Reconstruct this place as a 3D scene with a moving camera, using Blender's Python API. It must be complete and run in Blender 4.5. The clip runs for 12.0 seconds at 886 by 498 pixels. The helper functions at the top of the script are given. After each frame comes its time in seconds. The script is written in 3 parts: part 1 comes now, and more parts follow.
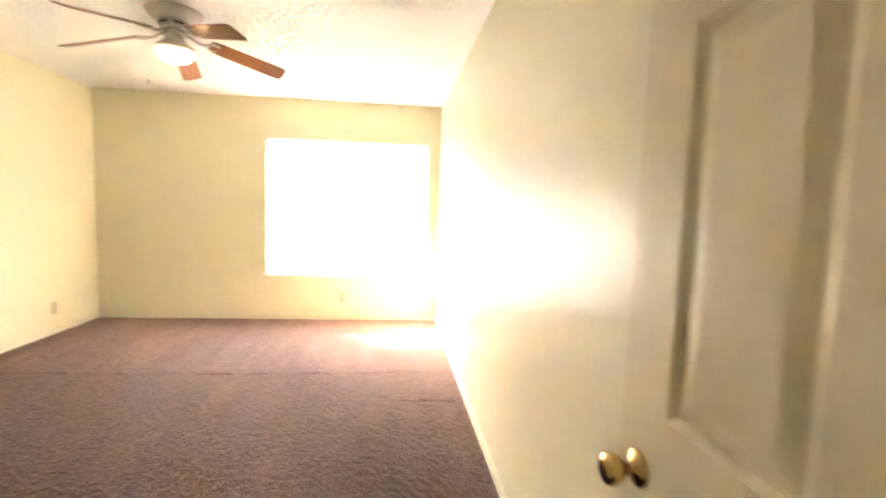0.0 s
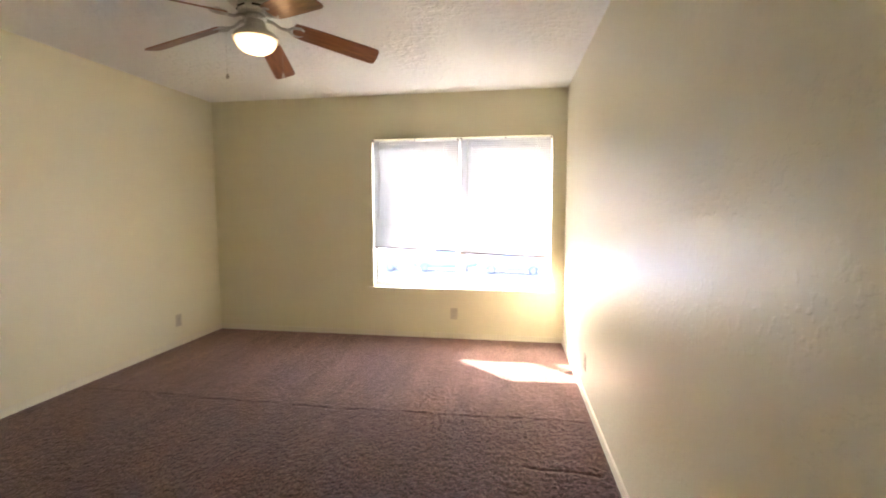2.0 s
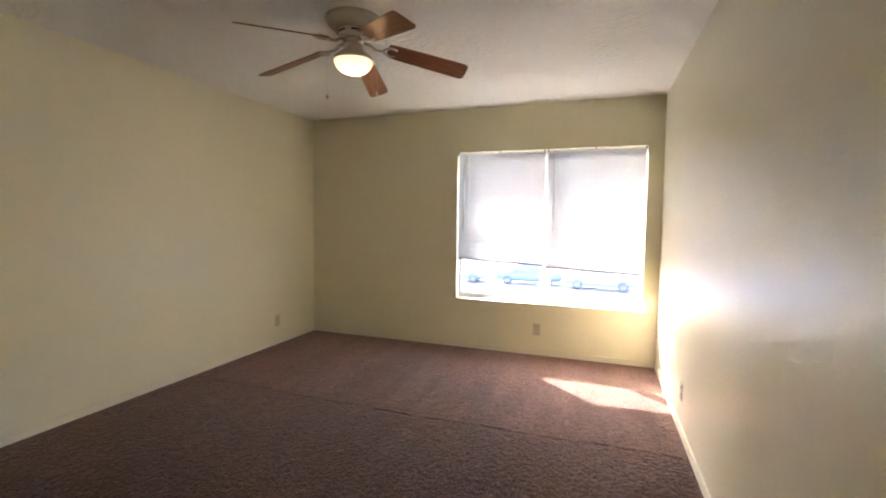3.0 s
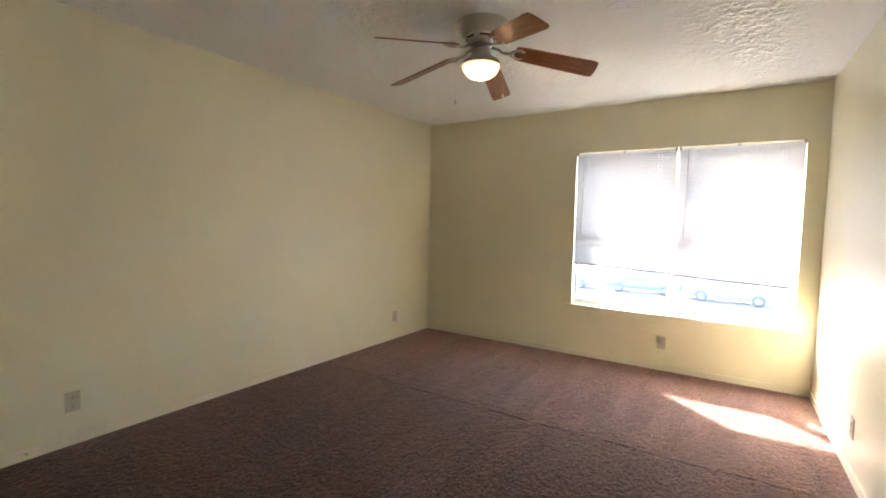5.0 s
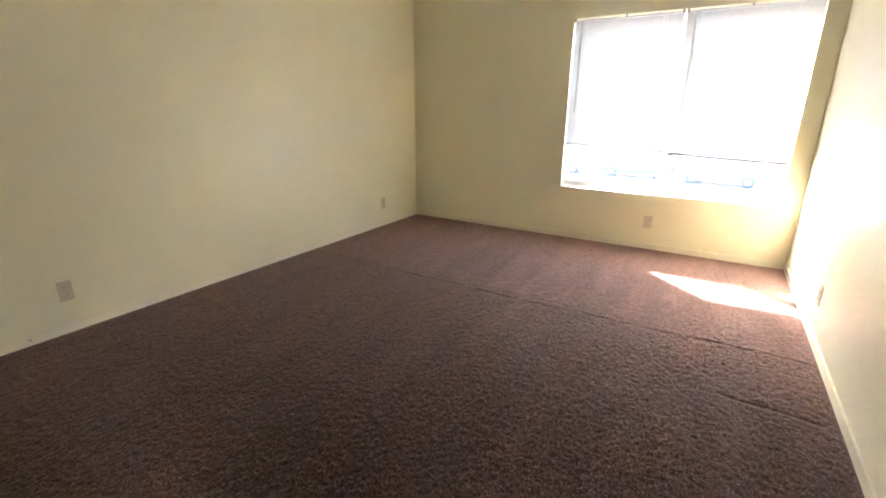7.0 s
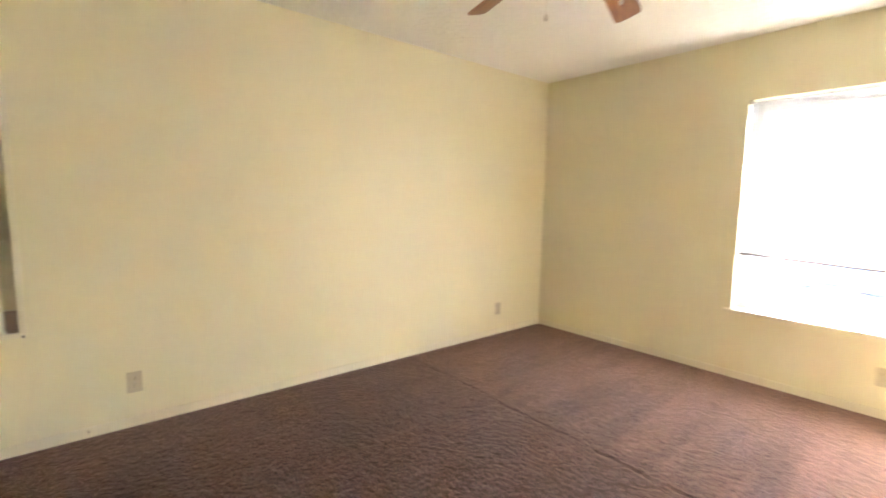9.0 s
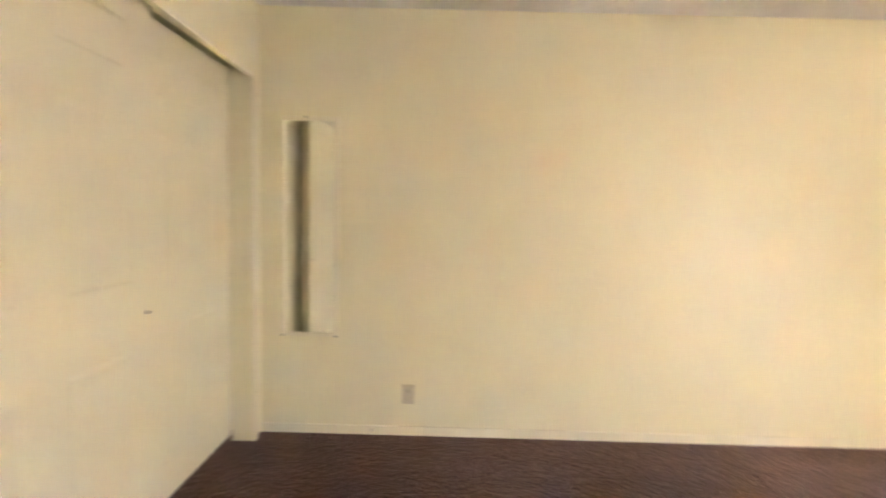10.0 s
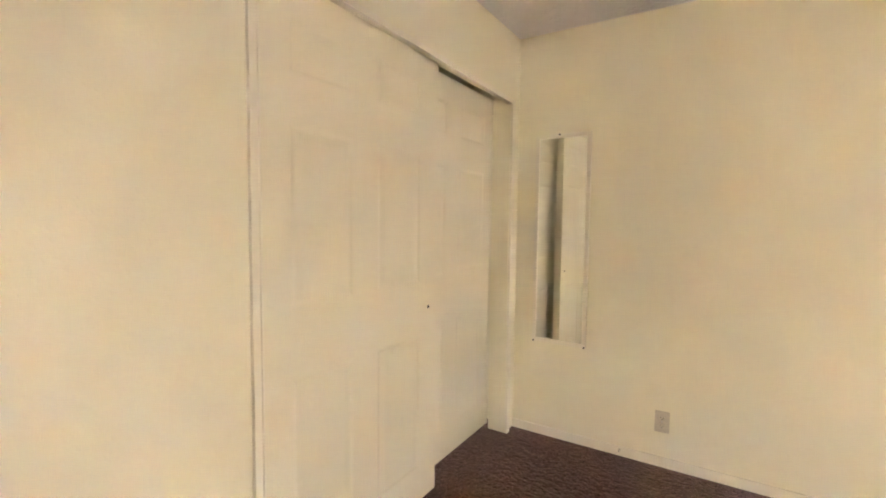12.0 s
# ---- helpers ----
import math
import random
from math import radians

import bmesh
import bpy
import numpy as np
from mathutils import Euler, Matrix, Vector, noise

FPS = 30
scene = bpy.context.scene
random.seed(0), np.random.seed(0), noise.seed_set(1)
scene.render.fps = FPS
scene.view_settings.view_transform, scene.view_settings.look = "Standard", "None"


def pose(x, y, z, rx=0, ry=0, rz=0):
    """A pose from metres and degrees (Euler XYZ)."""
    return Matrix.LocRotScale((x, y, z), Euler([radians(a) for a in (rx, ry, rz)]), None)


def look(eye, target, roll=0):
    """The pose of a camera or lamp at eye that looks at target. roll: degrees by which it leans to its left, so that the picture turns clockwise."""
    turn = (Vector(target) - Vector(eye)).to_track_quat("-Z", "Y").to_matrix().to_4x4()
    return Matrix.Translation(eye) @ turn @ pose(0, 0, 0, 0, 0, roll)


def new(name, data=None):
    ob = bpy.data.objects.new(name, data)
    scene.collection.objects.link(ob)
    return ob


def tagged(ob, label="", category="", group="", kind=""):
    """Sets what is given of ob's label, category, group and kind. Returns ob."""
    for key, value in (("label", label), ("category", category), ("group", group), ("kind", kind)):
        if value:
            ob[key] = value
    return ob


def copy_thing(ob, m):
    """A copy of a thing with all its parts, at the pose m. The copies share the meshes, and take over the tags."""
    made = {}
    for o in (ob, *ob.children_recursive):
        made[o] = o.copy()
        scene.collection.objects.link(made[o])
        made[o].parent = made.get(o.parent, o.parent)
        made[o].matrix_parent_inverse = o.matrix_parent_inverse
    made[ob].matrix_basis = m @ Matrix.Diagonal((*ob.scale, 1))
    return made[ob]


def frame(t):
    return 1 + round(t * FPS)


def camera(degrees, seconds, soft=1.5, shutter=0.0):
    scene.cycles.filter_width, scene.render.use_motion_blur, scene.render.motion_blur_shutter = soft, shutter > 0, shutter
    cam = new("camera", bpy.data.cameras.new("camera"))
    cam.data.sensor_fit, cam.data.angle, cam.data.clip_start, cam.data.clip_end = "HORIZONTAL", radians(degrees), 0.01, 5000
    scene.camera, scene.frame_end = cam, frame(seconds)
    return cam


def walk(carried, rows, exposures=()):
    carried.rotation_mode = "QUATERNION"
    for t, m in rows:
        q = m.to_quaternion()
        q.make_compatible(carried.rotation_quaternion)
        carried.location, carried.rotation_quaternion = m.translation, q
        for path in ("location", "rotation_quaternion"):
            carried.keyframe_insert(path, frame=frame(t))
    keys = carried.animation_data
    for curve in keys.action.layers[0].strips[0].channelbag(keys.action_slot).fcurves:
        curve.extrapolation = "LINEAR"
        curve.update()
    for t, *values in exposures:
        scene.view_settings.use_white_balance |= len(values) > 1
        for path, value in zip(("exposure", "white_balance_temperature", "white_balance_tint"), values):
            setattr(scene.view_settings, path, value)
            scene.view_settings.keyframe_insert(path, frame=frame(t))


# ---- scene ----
cam = camera(89.5, 12.0, soft=1.9, shutter=0.5)
PATH = [
    (0, (0.083, 0.364, 1.301), (0.289, 2.345, 1.123), 2.0),
    (0.5, (0.095, 0.607, 1.297), (-0.027, 2.6, 1.172), 1.7),
    (1, (0.098, 0.833, 1.315), (-0.18, 2.81, 1.188), 1.5),
    (1.5, (0.043, 1.008, 1.324), (-0.176, 2.993, 1.214), -0.4),
    (2, (0.067, 1.082, 1.314), (-0.246, 3.049, 1.134), -0.1),
    (2.5, (0.07, 1.099, 1.328), (-0.439, 3.026, 1.161), 0.5),
    (3, (0.065, 1.091, 1.321), (-0.608, 2.97, 1.19), 0.7),
    (3.5, (0.045, 1.086, 1.322), (-0.766, 2.911, 1.21), 1.0),
    (5.3, (-0.035, 1.038, 1.32), (-1.134, 2.702, 1.167), 1.1),
    (5.5, (-0.037, 1.045, 1.321), (-1.122, 2.712, 1.11), 1.0),
    (6, (-0.063, 1.045, 1.292), (-1.075, 2.712, 0.849), 1.1),
    (6.5, (-0.061, 1.047, 1.268), (-1.044, 2.678, 0.658), 0.8),
    (6.7, (-0.021, 1.073, 1.274), (-1.015, 2.688, 0.638), 0.5),
    (8.3, (-0.132, 1.394, 1.258), (-1.159, 3.088, 0.988), -0.1),
    (8.5, (-0.11, 1.52, 1.295), (-1.296, 3.116, 1.071), 1.1),
    (9, (-0.226, 1.781, 1.277), (-1.759, 3.047, 1.056), 1.0),
    (9.5, (-0.4, 2.027, 1.246), (-2.233, 2.813, 1.097), 0.2),
    (10, (-0.559, 2.183, 1.318), (-2.553, 2.172, 1.159), 1.5),
    (10.5, (-0.55, 2.266, 1.356), (-2.425, 1.587, 1.211), 1.8),
    (11, (-0.515, 2.244, 1.342), (-2.24, 1.243, 1.199), 0.6),
    (11.5, (-0.498, 2.244, 1.33), (-2.192, 1.189, 1.192), 0.6),
    (12, (-0.49, 2.242, 1.323), (-2.174, 1.17, 1.196), 0.6),
]
EXPOSURES = [(0.0, 7.31, 7540, 24), (0.5, 6.86, 7340, 24), (1.0, 6.51, 7140, 24), (1.5, 6.11, 6990, 25), (2.5, 5.51, 6840, 26), (3.0, 5.31, 6790, 25), (3.5, 5.16, 6740, 24), (5.3, 5.64, 6690, 22), (6.7, 5.84, 6640, 22), (8.3, 6.48, 7050, 21), (9.5, 6.72, 7200, 26), (12.0, 6.59, 7300, 32)]
walk(cam, [(t, look(eye, target, roll)) for t, eye, target, roll in PATH], EXPOSURES)

# ---- world, sun ----
SUN = Vector((1.27, -1.18, -1.0)).normalized()          # the way the sunlight travels
world = bpy.data.worlds.new("world")
scene.world = world
world.use_nodes = True
_n = world.node_tree.nodes
_sky = _n.new("ShaderNodeTexSky")
_sky.sky_type = "NISHITA"
_sky.sun_disc = False
_sky.sun_elevation = math.asin(-SUN.z)
_sky.sun_rotation = math.atan2(-SUN.x, -SUN.y)
world.node_tree.links.new(_sky.outputs[0], _n["Background"].inputs[0])
_n["Background"].inputs[1].default_value = 0.15
sun_data = bpy.data.lights.new("sun", "SUN")
sun_data.energy, sun_data.angle, sun_data.color = 0.8, radians(0.5), (1.0, 0.97, 0.93)
sun = new("sun", sun_data)
sun.matrix_world = look((-8, 14, 8), Vector((-8, 14, 8)) + SUN)

bulb_data = bpy.data.lights.new("bulb", "POINT")
bulb_data.energy, bulb_data.shadow_soft_size, bulb_data.color = 0.023, 0.025, (1.0, 0.78, 0.52)
bulb = new("bulb", bulb_data)

# ---- room, metres ----
XL, XR, YB, YC, ZC = -3.125, 0.55, 5.50, 1.115, 2.44     # left, right, window wall, closet wall, ceiling
WX0, WX1, WZ0, WZ1, WT = -1.372, 0.420, 0.505, 2.006, 0.26   # window opening and its wall's thickness
CX0, CX1, CZ, CT = -3.0, -1.284, 2.022, 0.115           # closet opening and its wall's thickness
RISE = 0.033                                            # the closet's head runs out of level
XH, YD = -0.60, 0.335                                    # entry recess: side wall, door wall
FAN = Vector((-1.30, 3.36, ZC))
bulb.location = FAN + Vector((0, 0, -0.252))


# ---- materials ----
def material(name):
    m = bpy.data.materials.new(name)
    m.use_nodes = True
    return m, m.node_tree.nodes, m.node_tree.links, m.node_tree.nodes["Principled BSDF"]


def coords(n, l, scale=(1, 1, 1)):
    tc, mp = n.new("ShaderNodeTexCoord"), n.new("ShaderNodeMapping")
    mp.inputs["Scale"].default_value = scale
    l.new(tc.outputs["Object"], mp.inputs["Vector"])
    return mp.outputs["Vector"]


def noise_tex(n, l, vec, scale, detail=4.0, rough=0.5):
    t = n.new("ShaderNodeTexNoise")
    t.inputs["Scale"].default_value, t.inputs["Detail"].default_value, t.inputs["Roughness"].default_value = scale, detail, rough
    l.new(vec, t.inputs["Vector"])
    return t.outputs["Fac"]


def ramp(n, l, fac, a, b, pa=0.3, pb=0.7):
    r = n.new("ShaderNodeValToRGB")
    r.color_ramp.elements[0].position, r.color_ramp.elements[1].position = pa, pb
    r.color_ramp.elements[0].color, r.color_ramp.elements[1].color = (*a, 1), (*b, 1)
    l.new(fac, r.inputs["Fac"])
    return r.outputs["Color"]


def mix(n, l, fac, a, b, kind="MIX"):
    m = n.new("ShaderNodeMix")
    m.data_type, m.blend_type = "RGBA", kind
    for socket, value in ((m.inputs[0], fac), (m.inputs[6], a), (m.inputs[7], b)):
        if hasattr(value, "is_output"):
            l.new(value, socket)
        elif isinstance(value, (int, float)):
            socket.default_value = value
        else:
            socket.default_value = (*value, 1)
    return m.outputs[2]


def bump(n, l, height, strength, distance, below=None):
    b = n.new("ShaderNodeBump")
    b.inputs["Strength"].default_value, b.inputs["Distance"].default_value = strength, distance
    l.new(height, b.inputs["Height"])
    if below is not None:
        l.new(below, b.inputs["Normal"])
    return b.outputs["Normal"]


def paint(name, colour, rough, relief=0.0, relief_scale=55.0, grime=0.06, spread=0.10, cover=0.54):
    """House paint with faint blotches, a roller's or spray's relief and uneven gloss."""
    m, n, l, p = material(name)
    v = coords(n, l)
    dark = tuple(c * (1 - grime) for c in colour)
    big = ramp(n, l, noise_tex(n, l, v, 0.9, 1, 0.4), dark, colour, 0.2, 0.8)
    fine = ramp(n, l, noise_tex(n, l, v, 38, 2), tuple(c * 0.985 for c in colour), colour, 0.2, 0.8)
    l.new(mix(n, l, 0.4, big, fine), p.inputs["Base Color"])
    r = n.new("ShaderNodeMapRange")
    r.inputs["To Min"].default_value, r.inputs["To Max"].default_value = rough - spread / 2, rough + spread / 2
    l.new(noise_tex(n, l, v, 4, 1), r.inputs["Value"])
    l.new(r.outputs[0], p.inputs["Roughness"])
    p.inputs["Specular IOR Level"].default_value = 0.4
    if relief:
        blobs = ramp(n, l, noise_tex(n, l, v, relief_scale, 2.0, 0.5), (0, 0, 0), (1, 1, 1), cover, cover + 0.13)
        soft = noise_tex(n, l, v, 7, 1)
        l.new(bump(n, l, blobs, 0.6, relief, bump(n, l, soft, 0.25, relief * 2)), p.inputs["Normal"])
    return m


def plain(name, colour, rough, metal=0.0, scratch=0.0, scale=60.0):
    m, n, l, p = material(name)
    v = coords(n, l)
    l.new(ramp(n, l, noise_tex(n, l, v, scale, 4), tuple(c * 0.88 for c in colour), colour), p.inputs["Base Color"])
    p.inputs["Roughness"].default_value, p.inputs["Metallic"].default_value = rough, metal
    if scratch:
        l.new(bump(n, l, noise_tex(n, l, v, scale * 3, 3), 0.3, scratch), p.inputs["Normal"])
    return m


M_WALL = paint("wall_paint", (0.83, 0.783, 0.563), 0.43, 0.0004, 52, 0.03, 0.06)
M_WALL_SPLATTER = paint("splattered_wall_paint", (0.83, 0.783, 0.57), 0.38, 0.0015, 46, 0.03, 0.06)
_splatter = M_WALL_SPLATTER.node_tree.nodes["Principled BSDF"]
_splatter.inputs["Coat Weight"].default_value, _splatter.inputs["Coat Roughness"].default_value = 0.12, 0.3
M_CEIL = paint("ceiling_paint", (0.88, 0.865, 0.80), 0.75, 0.0085, 26, 0.04, cover=0.46)
M_TRIM = paint("trim_paint", (0.83, 0.785, 0.605), 0.38, 0.0004, 90, 0.05)
M_DOOR = paint("door_paint", (0.82, 0.768, 0.56), 0.42, 0.0005, 120, 0.05)
M_ENTRY = paint("entry_door_paint", (0.80, 0.71, 0.50), 0.40, 0.0002, 120, 0.05)
M_VINYL = plain("window_vinyl", (0.80, 0.80, 0.78), 0.45)
M_BRASS = plain("brass", (0.72, 0.50, 0.22), 0.18, 1.0, 0.0002)
M_NICKEL = plain("brushed_nickel", (0.60, 0.56, 0.50), 0.30, 1.0, 0.0002)
M_HOUSING = plain("fan_housing", (0.66, 0.62, 0.54), 0.42, 0.0)
M_DARK = plain("dark_slot", (0.02, 0.018, 0.015), 0.7)
M_PLATE = plain("ivory_plate", (0.62, 0.56, 0.40), 0.40)
# dark brown stands in for the shade on the rail's backlit room side
M_RAIL = plain("backlit_rail", (0.24, 0.18, 0.14), 0.5)
M_WAND = plain("cloudy_plastic", (0.62, 0.60, 0.56), 0.25)
M_STEEL = plain("steel", (0.55, 0.55, 0.55), 0.3, 1.0)
M_CLIP = plain("tan_clip", (0.38, 0.32, 0.24), 0.45)
# shade inside the closet is put into this dark colour, so door gaps stay dark
M_SHELL = plain("closet_shade", (0.12, 0.10, 0.08), 0.85)


def carpet_material():
    m, n, l, p = material("carpet")
    v = coords(n, l)
    tuft = noise_tex(n, l, v, 135, 2, 0.75)
    clump = noise_tex(n, l, v, 60, 4, 0.7)
    nap = noise_tex(n, l, coords(n, l, (5.0, 0.8, 1)), 1.6, 2, 0.5)
    base = ramp(n, l, tuft, (0.017, 0.009, 0.008), (0.245, 0.138, 0.114), 0.42, 0.66)
    worn = ramp(n, l, clump, (0.42, 0.40, 0.40), (1.32, 1.28, 1.28), 0.36, 0.66)
    lay = ramp(n, l, nap, (0.78, 0.77, 0.78), (1.20, 1.19, 1.18), 0.34, 0.66)
    c = mix(n, l, 1.0, mix(n, l, 1.0, base, worn, "MULTIPLY"), lay, "MULTIPLY")
    # beyond the seam, lighter vacuum-cleaner strokes; window light is painted in there, shade nearer
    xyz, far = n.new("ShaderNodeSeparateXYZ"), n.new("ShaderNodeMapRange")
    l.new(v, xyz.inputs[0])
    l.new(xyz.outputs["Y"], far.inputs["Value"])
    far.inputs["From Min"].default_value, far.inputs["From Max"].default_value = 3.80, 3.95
    lit_stroke = ramp(n, l, noise_tex(n, l, coords(n, l, (6.5, 0.5, 1)), 1.0, 1, 0.4), (1.15, 1.15, 1.14), (1.75, 1.74, 1.72), 0.40, 0.62)
    c = mix(n, l, 1.0, c, mix(n, l, far.outputs[0], (0.80, 0.76, 0.75), lit_stroke), "MULTIPLY")
    fleck = ramp(n, l, noise_tex(n, l, v, 95, 1, 0.5), (0, 0, 0), (1, 1, 1), 0.62, 0.70)
    c = mix(n, l, fleck, c, (0.22, 0.15, 0.115))
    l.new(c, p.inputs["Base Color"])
    p.inputs["Roughness"].default_value = 0.95
    p.inputs["Specular IOR Level"].default_value = 0.15
    p.inputs["Sheen Weight"].default_value = 1.0
    p.inputs["Sheen Roughness"].default_value = 0.4
    p.inputs["Sheen Tint"].default_value = (0.72, 0.50, 0.40, 1)
    l.new(bump(n, l, tuft, 0.9, 0.005), p.inputs["Normal"])
    return m


def wood_material():
    m, n, l, p = material("cherry_veneer")
    v = coords(n, l, (2.2, 26, 26))
    grain = noise_tex(n, l, v, 3.0, 6, 0.6)
    l.new(ramp(n, l, grain, (0.19, 0.058, 0.018), (0.42, 0.165, 0.062), 0.3, 0.72), p.inputs["Base Color"])
    p.inputs["Roughness"].default_value = 0.30
    p.inputs["Coat Weight"].default_value, p.inputs["Coat Roughness"].default_value = 0.35, 0.2
    return m


def slat_material():
    """White vinyl slats that let part of the daylight through."""
    m, n, l, p = material("blind_vinyl")
    p.inputs["Base Color"].default_value = (0.72, 0.725, 0.73, 1)
    p.inputs["Roughness"].default_value = 0.45
    tr, mx = n.new("ShaderNodeBsdfTranslucent"), n.new("ShaderNodeMixShader")
    tr.inputs["Color"].default_value = (0.84, 0.86, 0.88, 1)
    mx.inputs[0].default_value = 0.045
    l.new(p.outputs[0], mx.inputs[1])
    l.new(tr.outputs[0], mx.inputs[2])
    l.new(mx.outputs[0], n["Material Output"].inputs["Surface"])
    return m


def glass_material():
    m, n, l, p = material("window_glass")
    p.inputs["Transmission Weight"].default_value = 1.0
    p.inputs["Roughness"].default_value, p.inputs["IOR"].default_value = 0.0, 1.45
    p.inputs["Base Color"].default_value = (0.97, 0.99, 0.98, 1)
    return m


def mirror_material():
    m, n, l, p = material("mirror_glass")
    p.inputs["Base Color"].default_value = (0.86, 0.88, 0.85, 1)
    p.inputs["Metallic"].default_value, p.inputs["Roughness"].default_value = 1.0, 0.02
    return m


def lamp_glass():
    m, n, l, p = material("frosted_lamp_glass")
    p.inputs["Base Color"].default_value = (0.9, 0.86, 0.78, 1)
    p.inputs["Roughness"].default_value = 0.35
    tr, mx = n.new("ShaderNodeBsdfTranslucent"), n.new("ShaderNodeMixShader")
    tr.inputs["Color"].default_value = (1.0, 0.86, 0.66, 1)
    mx.inputs[0].default_value = 0.6
    l.new(p.outputs[0], mx.inputs[1])
    l.new(tr.outputs[0], mx.inputs[2])
    l.new(mx.outputs[0], n["Material Output"].inputs["Surface"])
    return m


def ground_material(name, a, b, scale):
    m, n, l, p = material(name)
    v = coords(n, l)
    l.new(mix(n, l, 0.5, ramp(n, l, noise_tex(n, l, v, scale, 6, 0.7), a, b), ramp(n, l, noise_tex(n, l, v, scale * 0.06, 4), a, b)), p.inputs["Base Color"])
    p.inputs["Roughness"].default_value = 0.9
    return m


M_CARPET, M_WOOD, M_SLAT, M_GLASS, M_MIRROR, M_BOWL = carpet_material(), wood_material(), slat_material(), glass_material(), mirror_material(), lamp_glass()
M_YARD = ground_material("dry_lawn", (0.16, 0.14, 0.09), (0.34, 0.30, 0.21), 9)
M_DRIVE = ground_material("driveway_concrete", (0.46, 0.46, 0.45), (0.56, 0.555, 0.54), 5)
M_ROAD = ground_material("asphalt", (0.10, 0.105, 0.115), (0.15, 0.155, 0.165), 6)
M_SOFFIT = plain("soffit_paint", (0.70, 0.68, 0.62), 0.7)
M_BLUE = plain("light_blue_car_paint", (0.07, 0.11, 0.21), 0.5)
M_SLATE = plain("grey_blue_car_paint", (0.12, 0.15, 0.21), 0.5)
M_CARGLASS = plain("car_glass", (0.03, 0.04, 0.05), 0.08)
M_RIM = plain("dull_rim", (0.09, 0.095, 0.11), 0.5)
M_RUBBER = plain("tyre_rubber", (0.05, 0.052, 0.058), 0.85)
M_RED = plain("tail_light_red", (0.35, 0.02, 0.02), 0.25)


# ---- mesh helpers ----
SKEW = 0.0125                                           # the right wall runs out of square


def slanted(bm):
    for v in bm.verts:
        v.co.x += (YB - v.co.y) * SKEW
    return bm


def part(name, bm, mat, parent=None, label="", smooth=False):
    me = bpy.data.meshes.new(name)
    bmesh.ops.recalc_face_normals(bm, faces=bm.faces)
    bm.to_mesh(me)
    bm.free()
    me.materials.append(mat)
    if smooth:
        me.shade_smooth()
    ob = new(name, me)
    if parent is not None:
        ob.parent = parent
    if label:
        tagged(ob, label)
    return ob


def box(bm, x0, x1, y0, y1, z0, z1, bevel=0.0, turn=None):
    r = bmesh.ops.create_cube(bm, size=1.0)
    vs = r["verts"]
    bmesh.ops.scale(bm, vec=(x1 - x0, y1 - y0, z1 - z0), verts=vs)
    if bevel:
        es = list({e for v in vs for e in v.link_edges})
        got = bmesh.ops.bevel(bm, geom=es, offset=bevel, segments=2, affect="EDGES", profile=0.6)
        vs = list({v for f in got["faces"] for v in f.verts} | {v for v in vs if v.is_valid})
    if turn is not None:
        bmesh.ops.transform(bm, matrix=turn, verts=vs)
    bmesh.ops.translate(bm, vec=((x0 + x1) / 2, (y0 + y1) / 2, (z0 + z1) / 2), verts=vs)
    return vs


def boxes(*rows, bevel=0.0):
    bm = bmesh.new()
    for r in rows:
        box(bm, *r, bevel=bevel)
    return bm


def lathe(profile, steps=32):
    """A closed or open round body from (radius, height) pairs."""
    bm = bmesh.new()
    rings = []
    for r, z in profile:
        if r < 1e-5:
            rings.append([bm.verts.new((0, 0, z))])
        else:
            rings.append([bm.verts.new((r * math.cos(2 * math.pi * i / steps), r * math.sin(2 * math.pi * i / steps), z)) for i in range(steps)])
    for a, b in zip(rings, rings[1:]):
        for i in range(steps):
            j = (i + 1) % steps
            if len(a) == 1 and len(b) > 1:
                bm.faces.new((a[0], b[i], b[j]))
            elif len(b) == 1 and len(a) > 1:
                bm.faces.new((a[i], b[0], a[j]))
            elif len(a) > 1:
                bm.faces.new((a[i], b[i], b[j], a[j]))
    return bm


def tube(points, radius, sides=8):
    """A round bar along the points; radius is one number or one a point."""
    bm = bmesh.new()
    pts = [Vector(p) for p in points]
    radii = radius if isinstance(radius, (list, tuple)) else [radius] * len(pts)
    rings = []
    for i, (p, r) in enumerate(zip(pts, radii)):
        way = (pts[min(i + 1, len(pts) - 1)] - pts[max(i - 1, 0)]).normalized()
        side = way.orthogonal().normalized() if i == 0 else (side - way * side.dot(way)).normalized()
        up = way.cross(side)
        rings.append([bm.verts.new(p + r * (math.cos(2 * math.pi * k / sides) * side + math.sin(2 * math.pi * k / sides) * up)) for k in range(sides)])
    for a, b in zip(rings, rings[1:]):
        for k in range(sides):
            bm.faces.new((a[k], a[(k + 1) % sides], b[(k + 1) % sides], b[k]))
    bm.faces.new(rings[0][::-1])
    bm.faces.new(rings[-1])
    return bm


def moved(bm, m):
    bmesh.ops.transform(bm, matrix=m, verts=bm.verts)
    return bm


def thing(name, label, category, at=None, group="", kind=""):
    ob = new(name)
    if at is not None:
        ob.matrix_world = at
    return tagged(ob, label, category, group, kind)


